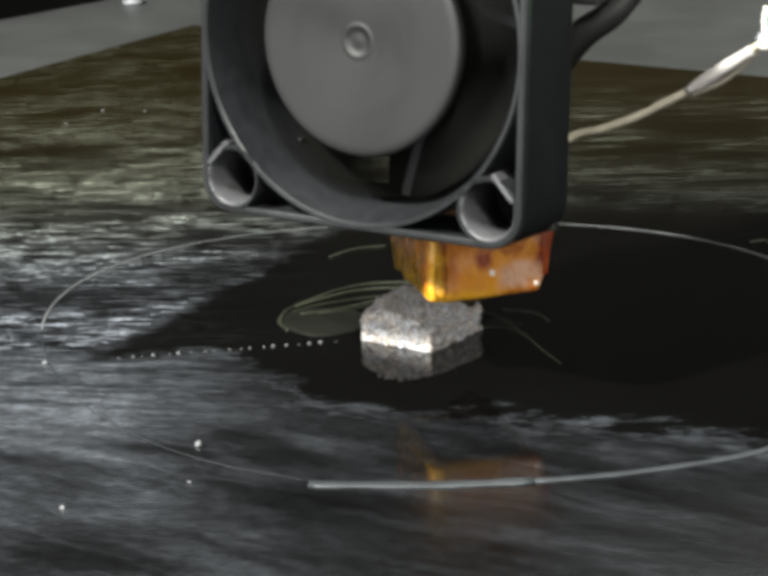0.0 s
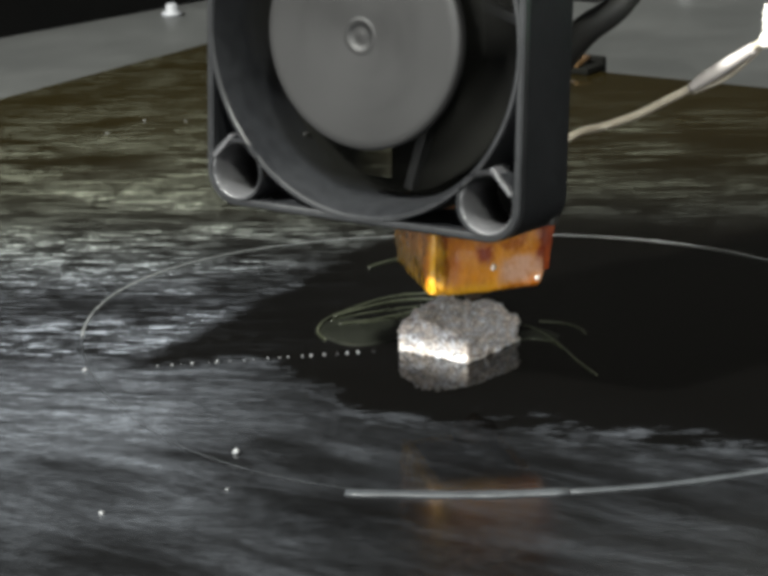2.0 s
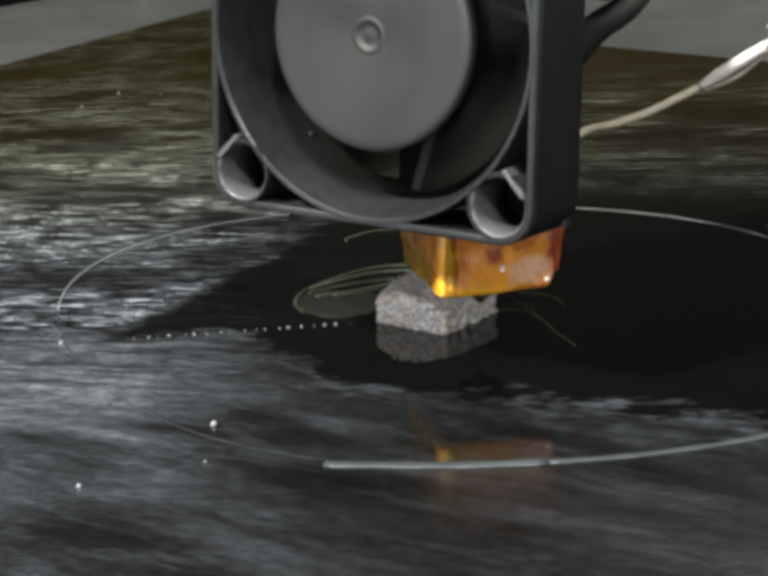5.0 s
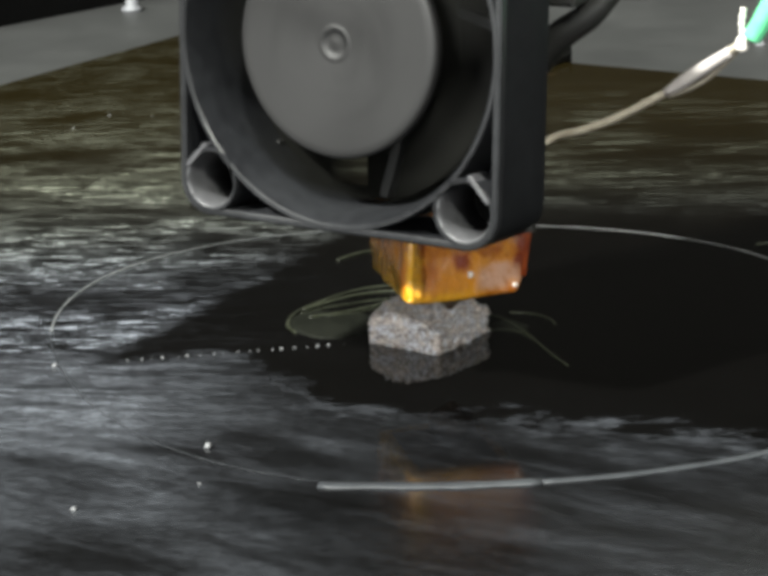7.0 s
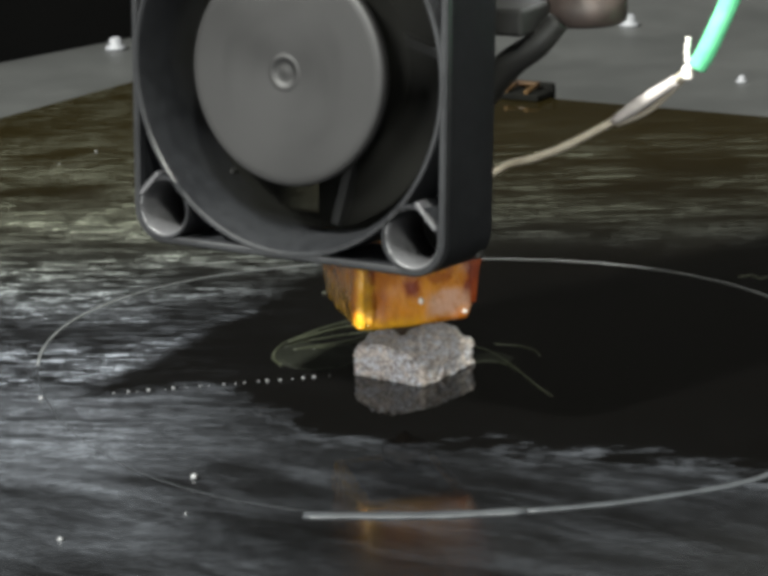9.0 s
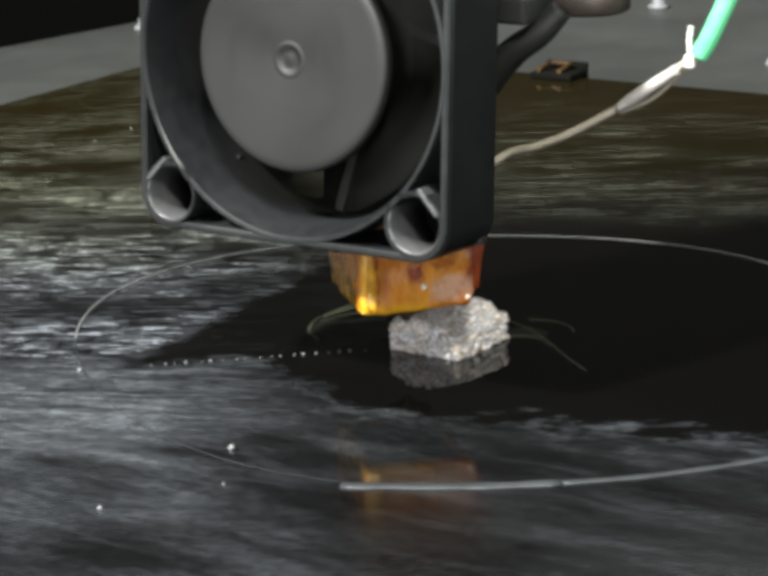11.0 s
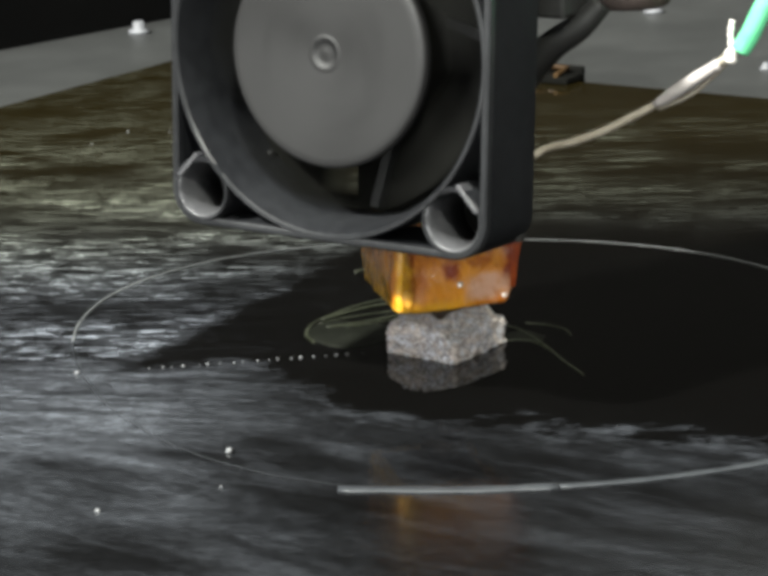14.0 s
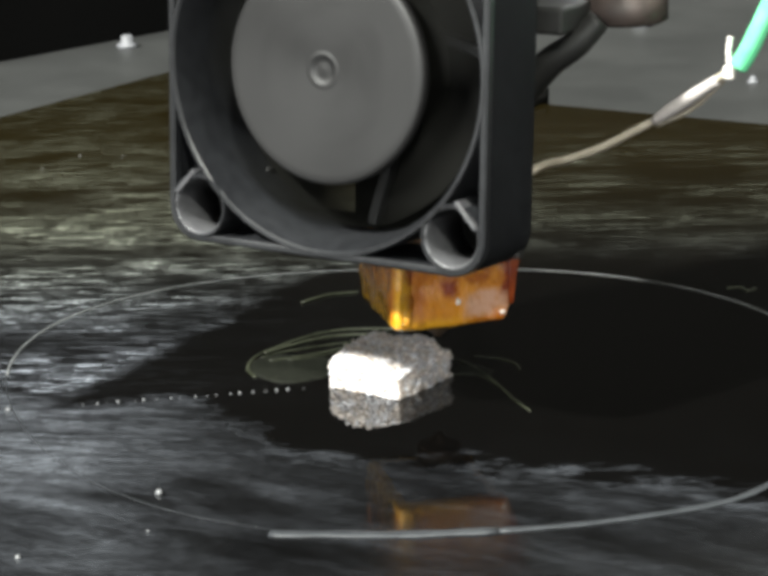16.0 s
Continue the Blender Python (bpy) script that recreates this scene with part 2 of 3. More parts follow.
STEEL = plain("dull_aluminium", (0.42, 0.42, 0.42), (0.60, 0.60, 0.60), 0.35, 1.0)
TINNED = plain("tinned_solder", (0.80, 0.74, 0.68), (0.92, 0.88, 0.84), 0.3, 0.2)
OLD_BRASS = plain("tarnished_brass", (0.026, 0.012, 0.004), (0.065, 0.034, 0.008), 0.55, 0.3)
LINE = plain("clear_filament", (0.020, 0.022, 0.025), (0.038, 0.041, 0.045), 0.5)
THIN_LINE = plain("pale_filament", (0.09, 0.094, 0.095), (0.15, 0.155, 0.155), 0.4)
WISP = plain("thin_filament_smear", (0.013, 0.015, 0.008), (0.034, 0.038, 0.022), 0.45, 0.0, 1500.0)
BEAD = plain("white_bead", (0.10, 0.102, 0.104), (0.16, 0.163, 0.168), 0.4)
WIRE = plain("pale_wire_sleeve", (0.26, 0.23, 0.18), (0.42, 0.38, 0.31), 0.4)
SHRINK = plain("clear_shrink_tube", (0.30, 0.275, 0.265), (0.44, 0.405, 0.39), 0.35)
GREEN = plain("green_wire_sleeve", (0.10, 0.52, 0.25), (0.18, 0.68, 0.36), 0.4)
WHITE = plain("white_plastic", (0.72, 0.73, 0.76), (0.82, 0.83, 0.86), 0.4)
BROWN = plain("brown_grey_plastic", (0.020, 0.014, 0.012), (0.045, 0.031, 0.026), 0.65)
ZINC = plain("dull_zinc", (0.10, 0.103, 0.11), (0.17, 0.173, 0.185), 0.6)
PANEL = plain("grey_painted_base", (0.031, 0.032, 0.0315), (0.047, 0.048, 0.047), 0.5, 0.0, 60.0, 0.1, 0.0003)
# near-black: the shade at the frame's foot is put into the colour
DARK = plain("shade_dark_wall", (0.0010, 0.0010, 0.0010), (0.0022, 0.0021, 0.0020), 0.9, 0.0, 40.0, gloss=0.1)
COVER = plain("bed_reflection_grey", (0.0070, 0.0062, 0.0052), (0.0110, 0.0098, 0.0083), 0.7, 0.0, 40.0)
FLOOR = plain("room_floor", (0.10, 0.09, 0.08), (0.16, 0.15, 0.13), 0.6, 0.0, 12.0)
WALL = plain("room_wall", (0.20, 0.20, 0.20), (0.25, 0.25, 0.24), 0.8, 0.0, 12.0)


# ---- mesh helpers ----
def mesh_of(bm, name, material, smooth=False):
    bmesh.ops.recalc_face_normals(bm, faces=bm.faces[:])
    data = bpy.data.meshes.new(name)
    bm.to_mesh(data)
    bm.free()
    data.materials.append(material)
    for face in data.polygons:
        face.use_smooth = True
    if not smooth:
        data.set_sharp_from_angle(angle=radians(12.5))
    return data


def part(name, bm, material, parent=None, label="", smooth=False):
    ob = new(name, mesh_of(bm, name, material, smooth))
    if parent is not None:
        ob.parent = parent
    return tagged(ob, label)


def thing(name, m, label, category, group="", kind=""):
    ob = new(name)
    ob.empty_display_size = 0.005
    ob.matrix_basis = m
    return tagged(ob, label, category, group, kind)


def box(bm, low, high, bevel=0.0):
    start = set(bm.verts)
    size = Vector(high) - Vector(low)
    middle = (Vector(high) + Vector(low)) / 2
    made = bmesh.ops.create_cube(bm, size=1.0, matrix=Matrix.LocRotScale(middle, None, size))
    if bevel:
        edges = list({e for v in made["verts"] for e in v.link_edges})
        bmesh.ops.bevel(bm, geom=edges, offset=bevel, segments=3, profile=0.5, affect="EDGES")
    return [v for v in bm.verts if v not in start]


def lathe(bm, profile, steps=48, start=0.0, turn=math.tau):
    """Turns a profile of (radius, height) round z; closes it where the radius is nought."""
    closed = abs(turn - math.tau) < 1e-6
    rings = []
    for i in range(steps if closed else steps + 1):
        a = start + turn * i / steps
        rings.append([bm.verts.new((r * math.cos(a), r * math.sin(a), h)) for r, h in profile])
    count = len(rings)
    for i in range(count if closed else count - 1):
        one, two = rings[i], rings[(i + 1) % count]
        for j in range(len(profile) - 1):
            bm.faces.new((one[j], two[j], two[j + 1], one[j + 1]))
    bmesh.ops.remove_doubles(bm, verts=bm.verts[:], dist=1e-7)


def tube(bm, points, radius, sides=8, flat=1.0):
    """A round (or flattened) cord through the points; radius may be a list."""
    points = [Vector(p) for p in points]
    radii = radius if isinstance(radius, list) else [radius] * len(points)
    rings = []
    for i, p in enumerate(points):
        ahead = (points[min(i + 1, len(points) - 1)] - points[max(i - 1, 0)]).normalized()
        side = ahead.cross(Vector((0, 0, 1)))
        side = side.normalized() if side.length > 1e-4 else Vector((1, 0, 0))
        up = side.cross(ahead).normalized()
        rings.append([bm.verts.new(p + radii[i] * (side * math.cos(a) + up * math.sin(a) * flat))
                      for a in (math.tau * k / sides for k in range(sides))])
    for one, two in zip(rings, rings[1:]):
        for k in range(sides):
            bm.faces.new((one[k], one[(k + 1) % sides], two[(k + 1) % sides], two[k]))
    bm.faces.new(rings[0][::-1])
    bm.faces.new(rings[-1])


def curve(points, steps=8):
    """Catmull-Rom points through the given ones."""
    pts = [Vector(p) for p in points]
    pts = [2 * pts[0] - pts[1], *pts, 2 * pts[-1] - pts[-2]]
    out = []
    for a, b, c, d in zip(pts, pts[1:], pts[2:], pts[3:]):
        for i in range(steps):
            t = i / steps
            out.append(0.5 * (2 * b + (c - a) * t + (2 * a - 5 * b + 4 * c - d) * t * t + (3 * b - a - 3 * c + d) * t ** 3))
    return out + [pts[-2]]


def rounded_square(half, radius, steps=8):
    out = []
    for cx, cy, a0 in ((1, 1, 0), (-1, 1, 90), (-1, -1, 180), (1, -1, 270)):
        for i in range(steps + 1):
            a = radians(a0 + 90 * i / steps)
            out.append((cx * (half - radius) + radius * math.cos(a), cy * (half - radius) + radius * math.sin(a)))
    return out


def band(bm, outer, inner, back, front, rim=0.0):
    """A closed wall between two outlines of equal length, along z, with a small rounded rim in front."""
    count = len(outer)

    def loop(outline, z, mid=None, k=0.0):
        return [bm.verts.new((x + ((m[0] - x) * k if mid else 0), y + ((m[1] - y) * k if mid else 0), z))
                for (x, y), m in zip(outline, mid or outline)]
    loops = [loop(outer, back), loop(outer, front - rim), loop(outer, front, inner, 0.25),
             loop(inner, front, outer, 0.25), loop(inner, front - rim), loop(inner, back)]
    for one, two in zip(loops, loops[1:] + loops[:1]):
        for i in range(count):
            bm.faces.new((one[i], one[(i + 1) % count], two[(i + 1) % count], two[i]))


def circle(x, y, r, count):
    return [(x + r * math.cos(math.tau * i / count), y + r * math.sin(math.tau * i / count)) for i in range(count)]


def turned(bm, m, verts=None):
    bmesh.ops.transform(bm, matrix=m, verts=verts if verts is not None else bm.verts[:])


# ---- the room and the printer's base ----
BASE_Z = -12 * MM


def slab(name, low, high, material, label, category="", bevel=0.0):
    bm = bmesh.new()
    box(bm, low, high, bevel)
    return tagged(part(name, bm, material), label, category or name.split("_")[0], kind="structure")


slab("base_plate", (-0.34, -0.30, BASE_Z - 0.02), (0.90, 0.62, BASE_Z), PANEL, "grey painted metal base plate under the print bed", "base", 0.001)
frame_side = slab("wall_left", (-0.09, -0.49, 0.0), (0.0, 0.43, 0.060), DARK, "dark foot of the machine frame, shade put into its colour", "wall")
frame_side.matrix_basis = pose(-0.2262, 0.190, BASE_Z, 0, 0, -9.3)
# unseen panel added above the dark foot, only for the bed to reflect
reflected_panel = slab("wall_left_upper", (-0.09, -0.49, 0.0602), (-0.004, 0.43, 0.312), COVER, "unseen dull grey panel added for the bed to reflect", "wall")
reflected_panel.matrix_basis = pose(-0.2262, 0.190, BASE_Z, 0, 0, -9.3)
# out of view; added for its reflection in the bed
slab("wall_back", (-0.32, 0.6202, BASE_Z - 0.02), (1.39, 0.66, 0.34), COVER, "unseen dull grey back wall added for the bed to reflect", "wall")
TOP_Z = BASE_Z - 0.02
# unseen room shell, added to bounce the lamps' light as ambient
slab("worktop", (-1.4, -1.4, TOP_Z - 0.04), (1.4, 1.4, TOP_Z - 0.0002), FLOOR, "unseen brown worktop added under the machine", "worktop")
for name, low, high in (("wall_north", (-1.4, 1.4, TOP_Z), (1.4, 1.45, 2.4)), ("wall_west", (-1.45, -1.4, TOP_Z), (-1.4, 1.4, 2.4)),
                        ("wall_east", (1.4, -1.4, TOP_Z), (1.45, 1.4, 2.4)), ("wall_south", (-1.4, -1.45, TOP_Z), (0.24, -1.4, 2.4)),
                        ("wall_south_sill", (0.24, -1.45, TOP_Z), (0.80, -1.4, 0.08)), ("wall_south_head", (0.24, -1.45, 0.64), (0.80, -1.4, 2.4)),
                        ("wall_south_end", (0.80, -1.45, TOP_Z), (1.4, -1.4, 2.4))):
    slab(name, low, high, WALL, "plain grey unseen wall added to bounce light", "wall")
slab("ceiling", (-1.45, -1.45, 2.4), (1.45, 1.45, 2.45), WALL, "plain grey unseen ceiling added to bounce light", "ceiling")


def screw(place, size):
    bm = bmesh.new()
    lathe(bm, [(0, size * 1.25), (size * 0.42, size * 1.2), (size * 0.6, size * 1.0), (size * 0.62, size * 0.5), (size, size * 0.35), (size, 0), (0, 0)], 20)
    ob = part("screw", bm, ZINC, None, "", True)
    ob.matrix_basis = pose(*place)
    return tagged(ob, "dull pale screw stud standing on the grey base", "screw", "screws of the base")


screw((-0.2105, 0.221, BASE_Z), 2.6 * MM)
screw((-0.108, 0.299, BASE_Z), 2.6 * MM)
screw((-0.053, 0.240, BASE_Z), 1.3 * MM)


# ---- the bed ----
print_bed = thing("print_bed", pose(0, 0, 0), "black glossy heated print bed with wiped glue smears", "print bed")
bm = bmesh.new()
box(bm, (-0.1385, -0.135, -0.0040), (0.150, 0.153, 0.0), 0.0006)
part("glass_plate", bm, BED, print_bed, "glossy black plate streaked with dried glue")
bm = bmesh.new()
box(bm, (-0.1345, -0.131, -0.0090), (0.146, 0.149, -0.0042), 0.0006)
part("heater_plate", bm, BROWN, print_bed, "brown heater board below the plate")


def bed_clip():
    bm = bmesh.new()
    box(bm, (-0.0042, -0.0032, 0.0), (0.0042, 0.0032, 0.0012), 0.0003)
    box(bm, (-0.0042, 0.0032, -0.008), (0.0042, 0.0042, 0.0024), 0.0003)
    part("clip_body", bm, BLADE, clip)
    bm = bmesh.new()
    tube(bm, [(-0.0026, -0.0028, 0.0016), (-0.0026, 0.002, 0.0022), (0.0016, 0.002, 0.0022), (0.0016, -0.0028, 0.0016)], 0.0005)
    part("clip_lever", bm, OLD_BRASS, clip, "dull brown brass lever")


clip = thing("bed_clip", pose(-0.059, 0.1512, 0.0), "black and brass clip on the rim of the bed", "clip")
bed_clip()


# ---- things on the bed ----
def printed_block():
    """A ten-millimetre cube of which the first three millimetres are printed."""
    bm = bmesh.new()
    sx, sy, sz, n = 10.2, 9.4, 3.05, 3.2
    nx, ny, nz = int(sx * n), int(sy * n), int(sz * n * 1.4)
    grid = {}

    def corner(i, j, k):
        key = (i, j, k)
        if key not in grid:
            p = Vector((sx * i / nx, sy * j / ny, sz * k / nz))
            layer = 0.05 * math.sin(k / nz * math.pi * 9)
            push = 0.30 * noise.noise(p * 0.9) + 0.30 * noise.noise(p * 2.0) + 0.14 * noise.noise(p * 4.3)
            if i in (0, nx):
                p.x += (1 if i else -1) * (push + layer)
            if j in (0, ny):
                p.y += (1 if j else -1) * (push + layer)
            if k == nz:
                p.z += push * 0.8
            for axis, span in ((0, sx), (1, sy)):
                p[axis] += (0.35 if p[axis] < span / 2 else -0.35) * max(0.0, (p.z - sz * 0.8) / sz) * 2
            # the top sags towards its near corners and along one side, and curls up a little at the back
            side = 1.0 * math.exp(-((sx - p.x) / 2.0) ** 2)
            corner_sag = 0.85 * math.exp(-(p.x ** 2 + p.y ** 2) / 4.8) + 0.40 * math.exp(-((p.x - 9.0) ** 2 + p.y ** 2) / 9.0)
            back = 0.40 * math.exp(-((p.x - 7.0) / 2.3) ** 2 - ((p.y - sy) / 3.0) ** 2)
            p.z *= (3.95 - side - corner_sag + back) / sz
            pull = max(0.0, p.x / sx) * max(0.0, 1 - p.y / sy)
            p.x -= 0.95 * pull
            p.y -= 0.45 * pull
            grid[key] = bm.verts.new(p * MM)
        return grid[key]
    for i in range(nx):
        for j in range(ny):
            for k in (0, nz):
                bm.faces.new((corner(i, j, k), corner(i + 1, j, k), corner(i + 1, j + 1, k), corner(i, j + 1, k)))
    for k in range(nz):
        for i in range(nx):
            for j in (0, ny):
                bm.faces.new((corner(i, j, k), corner(i + 1, j, k), corner(i + 1, j, k + 1), corner(i, j, k + 1)))
        for j in range(ny):
            for i in (0, nx):
                bm.faces.new((corner(i, j, k), corner(i, j + 1, k), corner(i, j + 1, k + 1), corner(i, j, k + 1)))
    ob = part("printed_block", bm, PRINT, None, "", True)
    return tagged(ob, "white blobby half-printed plastic block on the bed", "print")


block = printed_block()


def skirt():
    owner = thing("printed_ring", pose(0, 0, 0), "thin translucent printed circle of filament on the bed", "filament")

    def arc(name, start, end, wide, material, label):
        bm = bmesh.new()
        points, radii = [], []
        steps = max(12, int((end - start) / 1.5))
        for i in range(steps + 1):
            a = radians(start + (end - start) * i / steps)
            r = (46.9 + 1.45 * math.cos(2 * a + 0.30) + 1.24 * math.cos(3 * a + 3.09) + 0.74 * math.cos(4 * a + 0.42)) * MM
            d = start + (end - start) * i / steps
            r += (1.1 * math.exp(-((d + 77) / 6) ** 2) - 0.9 * math.exp(-((d + 52) / 15) ** 2) + 1.2 * math.exp(-((d + 21) / 9) ** 2)) * MM
            points.append((6.6 * MM + r * math.cos(a), 8.3 * MM + r * math.sin(a), 0.08 * MM))
            radii.append((wide + 0.1 * wide * math.sin(i * 1.3)) * MM)
        tube(bm, points, radii, 8, 0.3)
        part(name, bm, material, owner, label, True)

    arc("thick_line", -75.6, -50, 0.74, LINE, "thick dull start of the line")
    arc("line", -50, -12, 0.50, LINE, "dull flattened line")
    arc("thin_line", -12, 208, 0.14, THIN_LINE, "fine pale line")
    arc("faint_line", 208, 284, 0.07, LINE, "faint thin line")
    return owner


def strand(points, radius, label):
    bm = bmesh.new()
    tube(bm, [(x * MM, y * MM, radius * 0.5 * MM) for x, y in [(p.x, p.y) for p in curve([(*q, 0) for q in points])]], radius * MM, 6, 0.5)
    ob = part("filament_strand", bm, WISP, None, "", True)
    return tagged(ob, label, "filament", "strands beside the print")


on_bed = [print_bed, clip, block, skirt()]
SMEAR = "thin olive smear of filament curving round the print"
TAIL = "thin olive filament tail leading away from the print"
for bend, size, words in (
        ([(-9.2, -1.2), (-11.8, 1.0), (-13.6, 5.0), (-13.5, 9.4), (-12.7, 14.3), (-11.0, 17.9), (-8.4, 20.1), (-3.0, 23.0)], 0.20, SMEAR),
        ([(-13.4, 6.6), (-12.4, 10.6), (-10.8, 14.6), (-8.2, 17.4), (-4.0, 19.6)], 0.26, SMEAR),
        ([(-12.9, 5.2), (-11.6, 8.4), (-9.4, 11.8), (-7.0, 14.6), (-3.2, 17.2)], 0.15, SMEAR),
        ([(-11.3, 4.5), (-9.2, 7.2), (-7.1, 10.9), (-5.8, 14.2), (-4.6, 16.6), (-1.0, 19.0)], 0.22, SMEAR),
        ([(-9.6, 5.8), (-7.4, 8.4), (-5.6, 11.8), (-3.2, 14.6)], 0.13, SMEAR),
        ([(-21.2, 25.8), (-20.9, 28.2), (-20.0, 30.8), (-17.5, 33.2)], 0.26, "short pale filament scrap lying on the bed"),
        ([(7.3, 14.9), (9.2, 14.4), (10.8, 13.4), (13.6, 11.4), (16.6, 8.8), (20.0, 5.8), (23.4, 3.2)], 0.14, TAIL),
        ([(10.0, 9.7), (11.1, 11.0), (13.2, 11.0), (16.0, 9.2)], 0.11, TAIL),
        ([(8.6, 17.0), (11.6, 17.6), (14.0, 16.8), (15.6, 15.2)], 0.12, TAIL)):
    on_bed.append(strand(bend, size, words))


def glue_film(middle, wide, deep, turn, seed, label):
    """A thin uneven film of dried glue and plastic, with a ragged outline."""
    bm = bmesh.new()
    count, rings = 44, 6
    rows = []
    for k in range(1, rings + 1):
        row = []
        for i in range(count):
            a = math.tau * i / count
            ragged = 1 + 0.30 * noise.noise(Vector((math.cos(a) * 1.3, math.sin(a) * 1.3, seed))) + 0.10 * noise.noise(Vector((math.cos(a) * 5, math.sin(a) * 5, seed)))
            reach = k / rings * ragged
            x, y = wide * reach * math.cos(a), deep * reach * math.sin(a)
            thick = 0.0 if k == rings else 0.035 + 0.02 * noise.noise(Vector((x * 0.8, y * 0.8, seed)))
            row.append(bm.verts.new((x * MM, y * MM, thick * MM)))
        rows.append(row)
    bm.faces.new(rows[0])
    for one, two in zip(rows, rows[1:]):
        for i in range(count):
            bm.faces.new((one[i], one[(i + 1) % count], two[(i + 1) % count], two[i]))
    bm.faces.new(rows[-1][::-1])
    ob = part("glue_film", bm, GLUE, None, "", True)
    ob.matrix_basis = pose(middle[0] * MM, middle[1] * MM, 0.012 * MM, 0, 0, turn)
    return tagged(ob, label, "glue", "films of glue round the print")


on_bed.append(glue_film((-7.6, 4.2), 6.0, 5.0, 50, 3.0, "thin olive film of dried glue beside the print"))
on_bed.append(glue_film((11.0, 12.4), 2.6, 2.0, -40, 8.0, "small brownish film of dried glue behind the print"))
on_bed.append(strand([(23.0, 56.0), (24.2, 57.4), (25.6, 56.2), (26.2, 57.6)], 0.16, "tiny curled pale filament crumb on the bed"))


def bead_row():
    """Small drops of plastic that the nozzle left along one straight travel."""
    rng = random.Random(4)
    owner = thing("oozed_beads", pose(0, 0, 0), "row of tiny white plastic drops leading to the print", "filament")
    for i in range(19):
        s = i / 18 + rng.uniform(-0.012, 0.012)
        size = rng.choice((0.08, 0.10, 0.13, 0.16, 0.20)) * (1.5 if i in (0, 16) else 1.0) * MM
        bm = bmesh.new()
        lathe(bm, [(0, size * 1.3), (size * 0.7, size), (size, size * 0.5), (size * 0.9, 0), (0, 0)], 8)
        drop = part("bead", bm, BEAD, owner, "", True)
        drop.matrix_basis = pose((-20.4 + 18.0 * s) * MM, (-17.6 + 15.7 * s) * MM, 0)
    return owner


on_bed.append(bead_row())


def crumb(x, y, size):
    bm = bmesh.new()
    bmesh.ops.create_icosphere(bm, subdivisions=2, radius=size * MM)
    for v in bm.verts:
        v.co *= 1 + 0.3 * noise.noise(v.co * 3000 + Vector((x, y, 0)))
        v.co.z = max(v.co.z, -size * 0.5 * MM)
    ob = part("plastic_crumb", bm, BEAD, None, "", True)
    ob.matrix_basis = pose(x * MM, y * MM, size * 0.5 * MM)
    on_bed.append(tagged(ob, "tiny pale plastic crumb lying on the bed", "crumb", "crumbs on the bed"))


for spot in ((3.3, -34.9, 0.36), (1.8, -53.6, 0.27), (-26.4, -23.1, 0.30), (-103.1, 81.1, 0.19), (-102.5, 70.9, 0.15),
             (-96.5, 84, 0.14), (8.3, -43.0, 0.17)):
    crumb(*spot)


# ---- the print head ----
# in the head's own space: x along the carriage, y away from the fan's face, z up, in millimetres from the fan's centre
head = thing("extruder", pose(0.005, -0.0168, 0.0372), "black print head with square fan and amber-taped heater block", "print head")
head.scale = (0.958, 0.958, 0.958)  # the fan is a little under forty millimetres across
LEAN = pose(0, 0, -0.25 * MM, -4, 0, 0)  # the fan leans a little, its foot to the front
STAND = LEAN @ pose(0, 0, 0, 90, 0, 0)  # turns a part built along z to face the front (-y)


